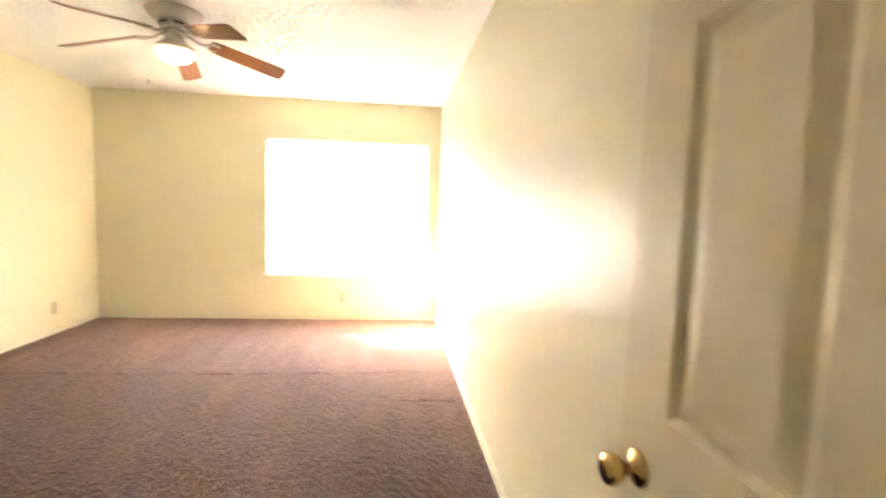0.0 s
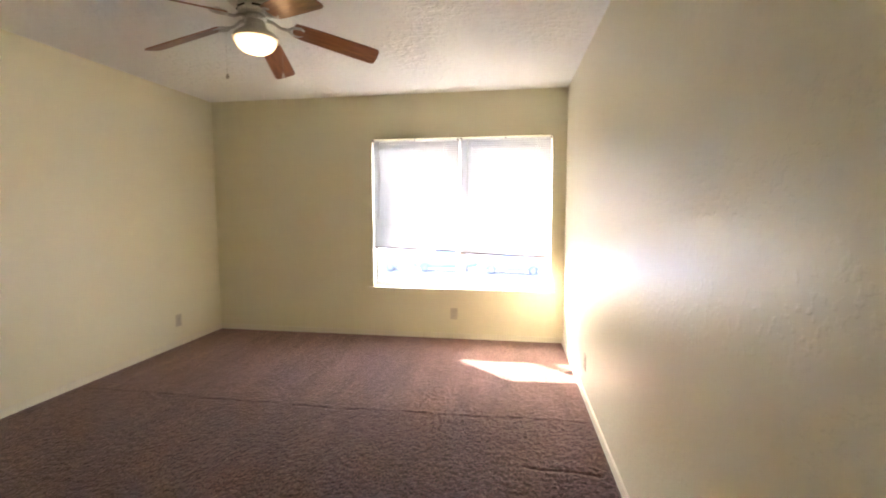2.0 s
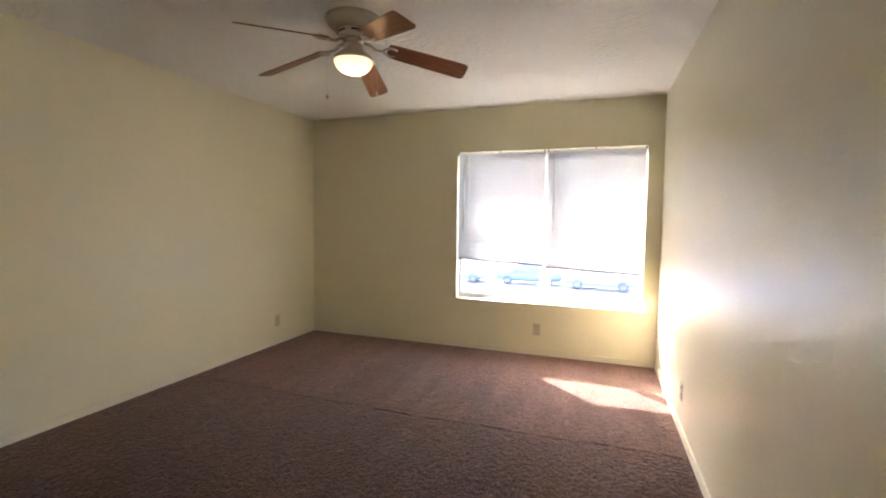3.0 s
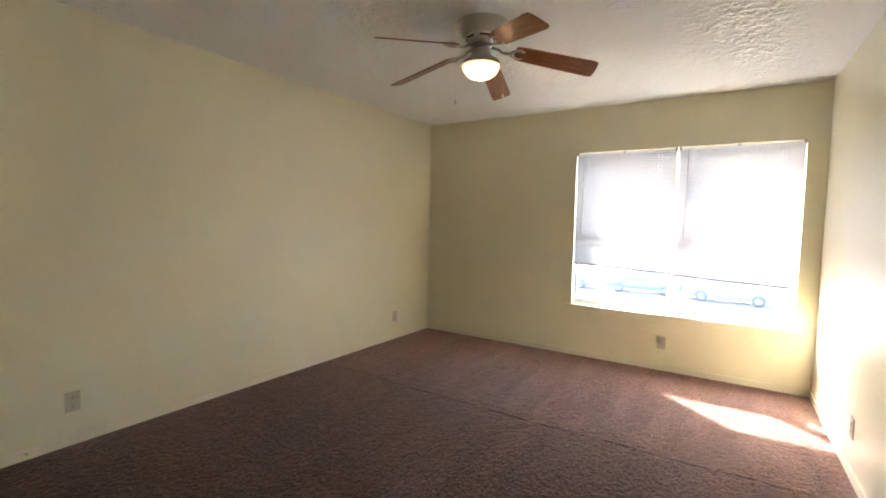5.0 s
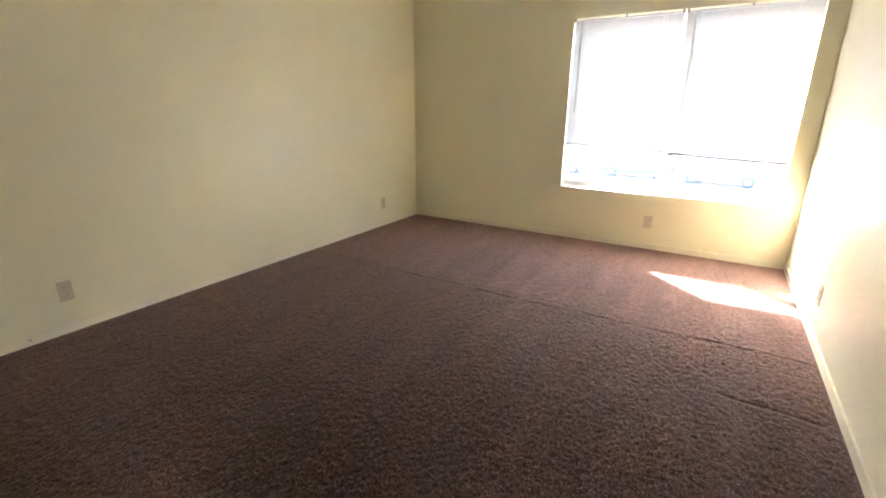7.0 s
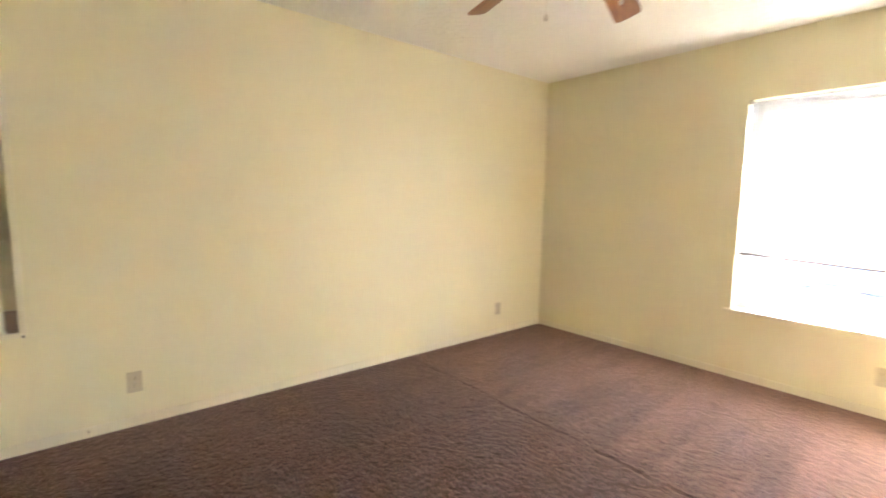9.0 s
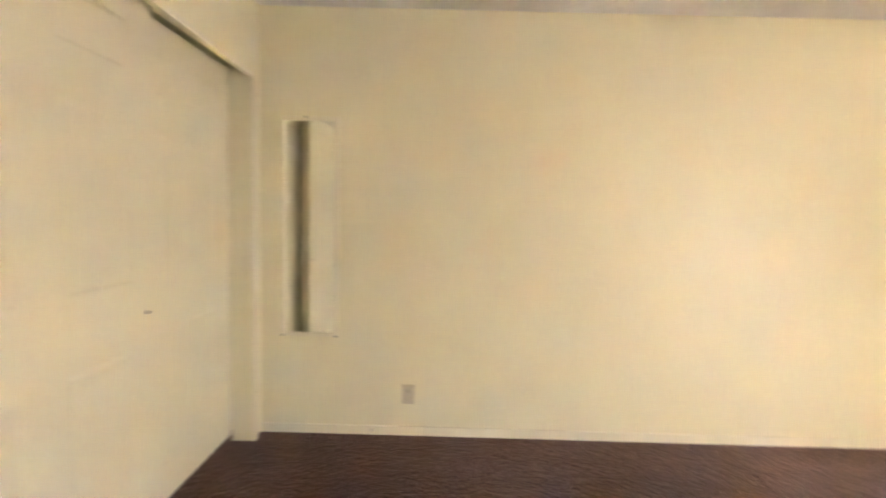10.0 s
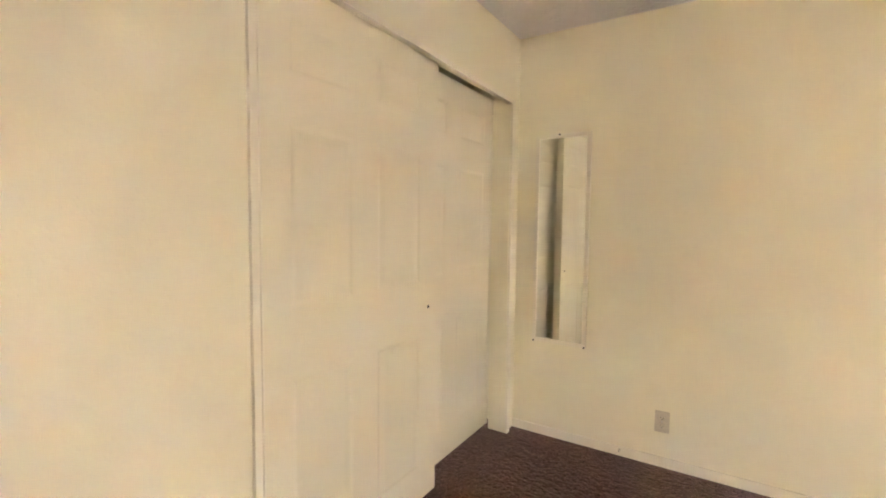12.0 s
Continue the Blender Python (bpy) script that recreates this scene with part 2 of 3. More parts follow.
# ---- floor: one carpet with a tufted surface, a seam and a pulled ridge ----
def carpet():
    nx, ny = 560, 780
    xs, ys = np.linspace(XL - 0.02, XR + 0.10, nx), np.linspace(-1.2, YB + 0.02, ny)
    gx, gy = np.meshgrid(xs, ys)
    rng = np.random.default_rng(4)
    z = rng.normal(0, 0.0012, gx.shape)
    z = z + 0.5 * (np.roll(z, 1, 0) + np.roll(z, 1, 1))
    line = 3.81 + 0.018 * np.sin(gx * 1.7 + 0.6) + 0.007 * np.sin(gx * 7.1) + 0.004 * np.sin(gx * 19) + 0.003 * np.sin(gx * 47)
    deep = np.clip(0.5 + 0.6 * np.sin(gx * 4.3 + 1.0) * np.sin(gx * 13.7) + 0.45 * np.sin(gx * 31), 0.0, 1.1)
    z -= 0.006 * deep * np.exp(-((gy - line) / 0.006) ** 2)
    z += 0.002 * np.exp(-((gy - line - 0.02) / 0.014) ** 2)
    ridge = 3.29 - 0.06 * (gx - 0.2) + 0.006 * np.sin(gx * 21)
    z -= 0.008 * np.exp(-((gy - ridge) / 0.007) ** 2) * ((gx > 0.12) & (gx < 0.52))
    edge = np.minimum.reduce([gx - XL, XR + (YB - gy) * SKEW - gx, YB - gy, np.where(gx < XH, np.abs(gy - YC), 1.0)])
    z *= np.clip((edge - 0.012) / 0.03, 0.0, 1.0)
    co = np.stack([gx, gy, z - 0.002], -1).reshape(-1, 3)
    i = np.arange(nx * ny).reshape(ny, nx)
    quads = np.stack([i[:-1, :-1], i[:-1, 1:], i[1:, 1:], i[1:, :-1]], -1).reshape(-1, 4)
    me = bpy.data.meshes.new("floor")
    me.vertices.add(len(co))
    me.vertices.foreach_set("co", co.ravel().astype(np.float32))
    me.loops.add(quads.size)
    me.loops.foreach_set("vertex_index", quads.ravel().astype(np.int32))
    me.polygons.add(len(quads))
    me.polygons.foreach_set("loop_start", np.arange(0, quads.size, 4, dtype=np.int32))
    me.update(calc_edges=True)
    me.materials.append(M_CARPET)
    me.shade_smooth()
    return tagged(new("floor", me), "brown short-pile carpet with a visible cross seam", "floor", kind="structure")


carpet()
T = 0.12


def structure(name, bm, mat, label, category):
    return tagged(part(name, bm, mat), label, category, kind="structure")


structure("floor_slab", boxes((XL - 0.3, XR + 0.3, -1.4, YB + WT, -0.30, -0.03)), M_SHELL, "concrete slab beneath the carpet", "floor")
structure("wall_left", boxes((XL - T, XL, 0.2, YB, -0.03, ZC)), M_WALL, "cream painted textured wall", "wall")
structure("wall_right", slanted(boxes((XR, XR + T, -1.2, YB, -0.03, ZC))), M_WALL_SPLATTER, "cream semi-gloss textured wall catching window glare", "wall")
structure("wall_window", boxes(
    (XL - T, WX0, YB, YB + WT, -0.3, ZC), (WX1, XR + T, YB, YB + WT, -0.3, ZC),
    (WX0, WX1, YB, YB + WT, -0.3, WZ0), (WX0, WX1, YB, YB + WT, WZ1, ZC)), M_WALL, "cream painted wall around the window", "wall")
for name, x0, x1, z0 in (("wall_closet_corner", XL, CX0, -0.03), ("wall_closet", CX1, XH, -0.03), ("wall_closet_lintel", CX0, CX1, 2.085)):
    structure(name, boxes((x0, x1, YC - CT, YC, z0, ZC)), M_WALL, "cream painted wall around the closet opening", "wall")
structure("wall_recess", boxes((XH - T, XH, YD, YC - CT, -0.03, ZC)), M_WALL, "cream painted side wall of the entry", "wall")
structure("wall_entry", boxes(
    (XH - T, -0.265, YD - T, YD, -0.03, ZC), (0.565, XR + 0.064, YD - T, YD, -0.03, ZC), (-0.265, 0.565, YD - T, YD, 2.05, ZC)),
    M_WALL, "cream painted wall around the entry doorway", "wall")
structure("wall_hall", boxes((-1.2, XR + T + 0.08, -1.32, -1.2, -0.03, ZC), (-1.32, -1.2, -1.32, YD - T, -0.03, ZC), (-1.2, XH - T, YD - T - 0.1, YD - T, -0.03, ZC)), M_WALL, "plain cream hall wall", "wall")
structure("wall_closet_back", boxes((XL, XH - T, 0.30, 0.40, -0.03, ZC), (-1.06, -0.98, 0.40, YC - CT, -0.03, ZC)), M_SHELL, "plain wall inside the closet, coloured dark for shade", "wall")
structure("ceiling", boxes((XL - T, XR + T + 0.09, -1.32, YB + WT, ZC, ZC + 0.15)), M_CEIL, "off-white knockdown-textured ceiling", "ceiling")


def baseboard(x0, x1, y0, y1, skew=False):
    bm = boxes((x0, x1, y0, y1, -0.02, 0.052), bevel=0.003)
    if skew:
        slanted(bm)
    structure("baseboard", bm, M_TRIM, "narrow off-white painted baseboard along the wall", "baseboard")


B = 0.011
baseboard(XL, XL + B, YC, YB - B)
baseboard(XL, XR, YB - B, YB)
baseboard(XR - B, XR, YD, YB - B, True)
baseboard(CX1 + 0.037, XH, YC, YC + B)
baseboard(XH, XH + B, YD, YC)


def trim(name, bm, label):
    return structure(name, bm, M_TRIM, label, "trim")


# closet casing and lining, entry casing
trim("trim", boxes((CX0 - 0.040, CX0, YC, YC + 0.016, -0.01, CZ + 0.024), bevel=0.004), "painted casing beside the closet")
trim("trim", boxes((CX1 + 0.004, CX1 + 0.011, YC + 0.014, YC + 0.020, -0.01, CZ + RISE + 0.02), bevel=0.002), "raised bead on the closet casing")
trim("trim", boxes((CX1, CX1 + 0.035, YC, YC + 0.016, -0.01, CZ + RISE + 0.024), bevel=0.004), "painted casing beside the closet")
def sloped(x0, x1, y0, y1, za, zb, zc, zd):
    """A bar from x0 to x1 whose underside runs from za to zb and whose top from zc to zd."""
    bm = boxes((x0, x1, y0, y1, 0.0, 1.0))
    for v in bm.verts:
        right = v.co.x > (x0 + x1) / 2
        v.co.z = (zd if right else zc) if v.co.z > 0.5 else (zb if right else za)
    return bm


structure("wall_closet_head", sloped(CX0, CX1, YC - 0.02, YC, CZ, CZ + RISE, 2.085, 2.085), M_WALL, "cream painted drop over the sliding doors", "wall")
trim("trim", sloped(CX0, CX1, YC, YC + 0.013, CZ, CZ + RISE, CZ + 0.024, CZ + RISE + 0.024), "thin painted casing over the closet")
trim("trim", boxes((-0.325, -0.265, YD, YD + 0.014, -0.01, 2.11), (-0.265, 0.565, YD, YD + 0.014, 2.05, 2.11), bevel=0.003), "painted casing of the entry doorway")


# ---- panel doors ----
def ring_panel(w, h, steps):
    """A moulded panel: nested rings of (inset, depth), facing +y, with its lower left corner at the origin."""
    bm = bmesh.new()
    loops = []
    for inset, d in steps:
        loops.append([bm.verts.new(c) for c in ((inset, d, inset), (w - inset, d, inset), (w - inset, d, h - inset), (inset, d, h - inset))])
    for a, b in zip(loops, loops[1:]):
        for i in range(4):
            bm.faces.new((a[i], a[(i + 1) % 4], b[(i + 1) % 4], b[i]))
    bm.faces.new(loops[-1])
    return bm


MOULD = [(0, 0), (0.006, -0.0008), (0.015, -0.0034), (0.022, -0.0038), (0.046, -0.0012), (0.054, -0.0008)]


def panel_door(parent, width, height, thick, cols, rows, mat, mould=MOULD):
    """Leaf with its lower left corner at the parent's origin and its show face at y = 0; the holes hold moulded panels."""
    us = [0, *[c for pair in cols for c in pair], width]
    vs = [0, *[r for pair in rows for r in pair], height]
    bm = bmesh.new()
    grid = [[bm.verts.new((u, 0, v)) for u in us] for v in vs]
    for j in range(len(vs) - 1):
        for i in range(len(us) - 1):
            if not (i % 2 and j % 2):
                bm.faces.new((grid[j][i], grid[j][i + 1], grid[j + 1][i + 1], grid[j + 1][i]))
    rim = [grid[0][i] for i in range(len(us))] + [grid[j][-1] for j in range(1, len(vs))] + [grid[-1][i] for i in range(len(us) - 2, -1, -1)] + [grid[j][0] for j in range(len(vs) - 2, 0, -1)]
    back = [bm.verts.new((v.co.x, -thick, v.co.z)) for v in rim]
    for i in range(len(rim)):
        k = (i + 1) % len(rim)
        bm.faces.new((rim[i], rim[k], back[k], back[i]))
    bm.faces.new(back)
    part("leaf", bm, mat, parent)
    for u0, u1 in cols:
        for v0, v1 in rows:
            p = part("panel", ring_panel(u1 - u0, v1 - v0, mould), mat, parent)
            p.location = (u0, 0, v0)
    return parent


CLOSET_ROWS = [(0.16, 0.784), (1.018, 1.598), (1.751, 1.923)]


def closet_door(label, x0, face, lift, tip):
    d = thing("closet_sliding_door", label, "closet door", pose(x0, face, lift, tip, 0, 0), "closet sliding doors")
    panel_door(d, 0.968, 2.03 if tip == 0.0 else 2.047, 0.056 if tip == 0.0 else 0.035, [(0.132, 0.424), (0.557, 0.836)], CLOSET_ROWS, M_DOOR)
    if tip == 0.0:
        part("finger_pull", moved(lathe([(0.0, 0.003), (0.004, 0.003), (0.0075, 0.0015), (0.008, 0.0)], 16), pose(0.071, 0.002, 0.903, -90, 0, 0)), M_DARK, d, "small dark finger pull")
    return d


def closet_lining():
    """The jamb board behind the wall; its back edge follows the leaning door and leaves a gap near the floor."""
    bm = bmesh.new()
    back = [(-0.01, -0.1155), (0.03, -0.1165), (0.36, -0.1375), (2.02, -0.1170)]
    ring = [(-CT + 0.001, 2.02), (-CT + 0.001, -0.01)] + [(y, z) for z, y in back]
    a = [bm.verts.new((CX0 - 0.022, YC + y, z)) for y, z in ring]
    b = [bm.verts.new((CX0 - 0.001, YC + y, z)) for y, z in ring]
    bm.faces.new(a)
    bm.faces.new(b[::-1])
    for i in range(len(a)):
        j = (i + 1) % len(a)
        bm.faces.new((a[i], a[j], b[j], b[i]))
    return trim("trim", bm, "painted jamb board behind the closet casing")


closet_lining()
closet_door("cream six-panel sliding closet door, closed in front", -2.252, YC - 0.030, 0.022, 0.0)
closet_door("cream six-panel sliding closet door hanging slightly askew behind", -3.038, YC - 0.143, 0.014, -0.7)

entry = thing("door_1", "cream six-panel entry door standing open against the wall", "door", pose(0.536, 0.354, 0.02, 0, 0, 90.4), kind="structure")
panel_door(entry, 0.81, 2.02, 0.033, [(0.10, 0.33), (0.422, 0.677)], [(0.22, 0.75), (0.945, 1.58), (1.72, 1.91)], M_ENTRY,
           [(0, 0), (0.005, -0.003), (0.014, -0.011), (0.022, -0.012), (0.050, -0.003), (0.058, -0.002)])
knob = part("door_handle", moved(lathe([(0.0, 0.0), (0.033, 0.0), (0.034, 0.004), (0.030, 0.009), (0.014, 0.014), (0.011, 0.022), (0.012, 0.030), (0.021, 0.036),
                                        (0.0275, 0.046), (0.0285, 0.056), (0.025, 0.066), (0.014, 0.071), (0.0, 0.072)], 32), pose(0.742, 0.0, 0.825, -90, 0, 0)), M_BRASS, entry, "polished brass round knob", True)
part("latch_plate", boxes((0.809, 0.812, -0.03, -0.005, 0.80, 0.85)), M_BRASS, entry, "brass latch plate")
for hz in (0.2, 1.0, 1.8):
    part("hinge", moved(lathe([(0, -0.045), (0.007, -0.045), (0.007, 0.045), (0, 0.045)], 12), pose(-0.004, -0.012, hz)), M_BRASS, entry, "brass hinge knuckle")


# ---- window ----
win = thing("window_1", "white vinyl twin single-hung window in a deep opening", "window", pose(0, 0, 0), kind="structure")
XM = -0.468                                             # middle of the mullion
GY = YB + 0.115                                         # plane of the glass
part("window_sill", boxes((WX0 - 0.045, WX1 + 0.045, YB - 0.035, YB - 0.002, WZ0 - 0.016, WZ0 + 0.006), (WX0 + 0.001, WX1 - 0.001, YB - 0.003, GY - 0.03, WZ0 - 0.0, WZ0 + 0.006), bevel=0.003), M_TRIM, win, "painted wooden stool")
for x0, x1 in ((WX0, WX0 + 0.012), (WX1 - 0.003, WX1)):
    part("jamb", boxes((x0, x1, YB - 0.004, GY - 0.03, WZ0 + 0.007, WZ1), bevel=0.002), M_TRIM, win)
part("head_jamb", boxes((WX0 + 0.012, WX1 - 0.004, YB + 0.03, GY - 0.03, WZ1 - 0.006, WZ1 - 0.001)), M_TRIM, win)
part("mullion", boxes((XM - 0.016, XM + 0.016, GY - 0.035, GY + 0.05, WZ0 + 0.007, WZ1), bevel=0.003), M_VINYL, win)
ZR = 1.215
for a, b in ((WX0 + 0.001, XM - 0.016), (XM + 0.016, WX1 - 0.001)):
    f = part("window_frame", boxes((a, a + 0.014, GY - 0.03, GY + 0.05, WZ0 + 0.007, WZ1 - 0.013), (b - 0.014, b, GY - 0.03, GY + 0.05, WZ0 + 0.007, WZ1 - 0.013),
                                   (a + 0.014, b - 0.014, GY - 0.03, GY + 0.05, WZ0 + 0.007, WZ0 + 0.024), (a + 0.014, b - 0.014, GY - 0.03, GY + 0.05, WZ1 - 0.035, WZ1 - 0.013)), M_VINYL, win)
    for name, y, z0, z1 in (("lower_sash", GY - 0.012, WZ0 + 0.025, ZR + 0.017), ("upper_sash", GY + 0.022, ZR - 0.017, WZ1 - 0.036)):
        c, d = a + 0.016, b - 0.016
        s = part(name, boxes((c, c + 0.018, y - 0.012, y + 0.012, z0, z1), (d - 0.018, d, y - 0.012, y + 0.012, z0, z1),
                             (c + 0.018, d - 0.018, y - 0.012, y + 0.012, z0, z0 + 0.034), (c + 0.018, d - 0.018, y - 0.012, y + 0.012, z1 - 0.034, z1)), M_VINYL, win)
        g = part("pane", boxes((c + 0.019, d - 0.019, y - 0.002, y + 0.002, z0 + 0.035, z1 - 0.035)), M_GLASS, s)
        g.visible_shadow = False


def slat_mesh(width):
    me = bpy.data.meshes.new("slat")
    n, half, r = 6, 0.0125, 0.0022
    co = []
    for x in (-width / 2, width / 2):
        for k in range(n + 1):
            u = -1 + 2 * k / n
            co.append((x, u * half, r * (1 - u * u)))
    faces = [(k, k + 1, n + 2 + k, n + 1 + k) for k in range(n)]
    me.from_pydata(co, [], faces)
    me.materials.append(M_SLAT)
    me.shade_smooth()
    return me


def blind(label, x0, x1, zl, zr, wand):
    """A mini blind: head rail, closed slats, bottom rail hanging from zl to zr, cords and a wand."""
    cx, w = (x0 + x1) / 2, x1 - x0
    y = YB + 0.010
    b = thing("mini_blind", label, "window blind", pose(cx, y, WZ1 - 0.002), "mini blinds in the window")
    top, lean = -0.014, math.degrees(math.atan2(zl - zr, w))
    drop = (zl + zr) / 2 - (WZ1 - 0.002)
    part("head_rail", boxes((-w / 2, w / 2, -0.016, 0.014, -0.026, -0.011), bevel=0.002), M_VINYL, b, "white metal head rail")
    count = int((top - drop) / 0.0205)
    me = slat_mesh(w - 0.008)
    rng = random.Random(len(label))
    for k in range(count):
        f = k / (count - 1)
        s = new("slat", me)
        s.parent = b
        s.matrix_local = pose(rng.uniform(-0.001, 0.001), 0, top - 0.012 - (top - drop - 0.022) * f, -76 + rng.uniform(-2.0, 2.0), lean * f ** 4 + rng.uniform(-0.08, 0.08), 0)
    part("bottom_rail", moved(boxes((-w / 2 + 0.003, w / 2 - 0.003, -0.011, 0.011, -0.007, 0.007), bevel=0.003), pose(0, 0, drop, 0, lean, 0)), M_RAIL, b, "bottom rail coloured brown for its backlit shade")
    for u in (-0.36, 0.36):
        part("ladder_cord", tube([(u * w, -0.0135, top), (u * w, -0.0135, drop)], 0.0011, 5), M_VINYL, b)
    if wand:
        part("tilt_wand", tube([(-w / 2 + 0.075, -0.024, -0.02), (-w / 2 + 0.072, -0.026, -0.40), (-w / 2 + 0.066, -0.027, -0.80)], 0.005, 6), M_WAND, b, "clear plastic tilt wand")
    part("pull_cord", tube([(-w / 2 + 0.11, -0.022, -0.02), (-w / 2 + 0.112, -0.022, -0.30)], 0.0016, 5), M_VINYL, b)
    part("pull_cord", tube([(w / 2 - 0.15, -0.022, -0.02), (w / 2 - 0.15, -0.022, -0.26)], 0.0016, 5), M_VINYL, b)
    for u, z0, mat in ((-w / 2 + 0.010, -0.027, M_CLIP), (0.0, -0.020, M_STEEL), (w / 2 - 0.010, -0.027, M_CLIP)):
        part("bracket", boxes((u - 0.009, u + 0.009, -0.022, -0.004, z0, 0.001), bevel=0.002), mat, b, "small tan bracket")
    return b


blind("white vinyl mini blind let down most of the way", WX0 + 0.013, XM - 0.006, 0.921, 0.886, True)
blind("white vinyl mini blind hanging slightly lower beside its twin", XM + 0.006, WX1 - 0.004, 0.872, 0.839, True)


# ---- ceiling fan ----
def ceiling_fan():
    fan = thing("ceiling_fan", "five-blade flush ceiling fan with cherry blades and lit bowl", "ceiling fan", pose(*FAN))
    part("canopy", lathe([(0.0, 0.0), (0.155, 0.0), (0.158, -0.006), (0.152, -0.018), (0.142, -0.036), (0.124, -0.051), (0.100, -0.060), (0.0, -0.062)], 40), M_HOUSING, fan, "off-white ribbed canopy", True)
    motor = part("motor_housing", lathe([(0.0, -0.0620), (0.082, -0.0620), (0.084, -0.0680), (0.084, -0.1000), (0.080, -0.1060), (0.0, -0.1060)], 40), M_HOUSING, fan, "", True)
    for k in range(6):
        a = k * 60 + 10
        part("vent_slot", moved(boxes((0.0815, 0.0862, -0.026, 0.026, -0.0870, -0.0780)), pose(0, 0, 0, 0, 0, a)), M_DARK, motor)
    part("flywheel", lathe([(0.0, -0.1060), (0.055, -0.1060), (0.06, -0.1100), (0.06, -0.1320), (0.05, -0.1360), (0.0, -0.1360)], 32), M_NICKEL, fan, "", True)
    part("switch_housing", lathe([(0.0, -0.1360), (0.046, -0.1360), (0.05, -0.1450), (0.057, -0.1720), (0.082, -0.1920), (0.106, -0.2080), (0.117, -0.2240), (0.119, -0.2320), (0.114, -0.2350), (0.106, -0.2300), (0.0, -0.2280)], 40), M_HOUSING, fan, "tapered beige light fitter", True)
    part("bowl", lathe([(0.105, -0.2310), (0.105, -0.2400), (0.099, -0.2590), (0.085, -0.2780), (0.064, -0.2930), (0.037, -0.3015), (0.0, -0.3050)], 40), M_BOWL, fan, "lit frosted glass bowl", True)
    for k in range(3):
        part("thumb_screw", moved(lathe([(0, 0.0), (0.004, 0.0), (0.004, 0.012), (0, 0.012)], 10), pose(0, 0, -0.1750) @ pose(0, 0, 0, 0, 90, 40 + 120 * k) @ pose(0, 0, 0.055)), M_NICKEL, fan)
    arm_z = -0.140
    for k in range(5):
        turn = pose(0, 0, 0, 0, 0, 33 + 72 * k)
        blade_m = turn @ pose(0.20, 0, arm_z - 0.014, -18, 10.2, 0)
        bm = bmesh.new()
        outline = [(0.0, -0.052), (0.06, -0.058), (0.42, -0.066), (0.452, -0.063), (0.464, -0.052), (0.468, 0.0), (0.464, 0.052), (0.452, 0.063), (0.42, 0.066), (0.06, 0.058), (0.0, 0.052), (-0.012, 0.0)]
        lo = [bm.verts.new((x, y, -0.003)) for x, y in outline]
        hi = [bm.verts.new((x, y, 0.003)) for x, y in outline]
        bm.faces.new(lo[::-1])
        bm.faces.new(hi)
        for i in range(len(lo)):
            j = (i + 1) % len(lo)
            bm.faces.new((lo[i], lo[j], hi[j], hi[i]))
        blade = part("blade", bm, M_WOOD, fan, "cherry-stained wooden blade")
        blade.matrix_local = blade_m
        arm = part("blade_iron", tube([(0.055, 0, arm_z + 0.014), (0.09, 0, arm_z + 0.008), (0.125, 0, arm_z - 0.014), (0.155, 0, arm_z - 0.018), (0.19, 0, arm_z - 0.016)], [0.010, 0.008, 0.007, 0.008, 0.009], 10), M_NICKEL, fan, "scrolled nickel blade iron", True)
        arm.matrix_local = turn
        for s in (-1, 1):
            c = part("scroll", tube([(0.170, 0, arm_z - 0.019), (0.180, s * 0.022, arm_z - 0.019 - s * 0.004), (0.200, s * 0.036, arm_z - 0.021 - s * 0.007), (0.225, s * 0.036, arm_z - 0.021 - s * 0.007), (0.245, s * 0.022, arm_z - 0.020 - s * 0.004)], 0.008, 8), M_NICKEL, arm, "", True)
        for sx, sy in ((0.225, -0.03), (0.225, 0.03), (0.248, 0.0)):
            part("screw", moved(lathe([(0, -0.004), (0.006, -0.003), (0.006, 0.001), (0, 0.001)], 10), pose(sx, sy, arm_z - 0.0175 - sy * 0.2)), M_NICKEL, arm)
    for sx, drop in ((-1, -0.43), (0.93, -0.385)):
        cx, cy = sx * 0.112, sx * 0.092
        chain = part("pull_chain", tube([(cx * 0.42, cy * 0.42, -0.172), (cx * 0.85, cy * 0.85, -0.196), (cx, cy, -0.226), (cx, cy, drop)], 0.0005, 5), M_NICKEL, fan, "thin bead pull chain")
        part("pull_knob", moved(lathe([(0, 0.0), (0.006, 0.002), (0.008, 0.010), (0.005, 0.022), (0.002, 0.026), (0, 0.026)], 12), pose(cx, cy, drop - 0.024)), M_NICKEL, chain)
    return fan


ceiling_fan()


# ---- mirror on the left wall ----
def wall_mirror():
    y0, y1, z0, z1, f = 1.237, 1.570, 0.584, 1.840, 0.024
    m = thing("wall_mirror", "narrow vertical mirror in a slim white frame on the wall", "mirror", pose(XL + 0.003, (y0 + y1) / 2, z0, 0, 0, -1.5))
    w, h = (y1 - y0) / 2, z1 - z0
    for a, b, c, d in ((-w, -w + f, 0, h), (w - f, w, 0, h), (-w + f, w - f, 0, f), (-w + f, w - f, h - f, h)):
        part("frame", boxes((0.0, 0.016, a, b, c, d), bevel=0.003), M_TRIM, m, "slim white moulding")
    part("mirror_glass", boxes((0.002, 0.008, -w + f - 0.004, w - f + 0.004, f - 0.004, h - f + 0.004)), M_MIRROR, m, "silvered glass")
    for y, z in ((-w + 0.010, 0.004), (w - 0.010, 0.004), (-0.02, h - 0.004)):
        part("clip", moved(lathe([(0, 0.019), (0.005, 0.018), (0.006, 0.015)], 12), pose(0, y, z, 0, 90, 0)), M_DARK, m, "small mounting screw")
    return m


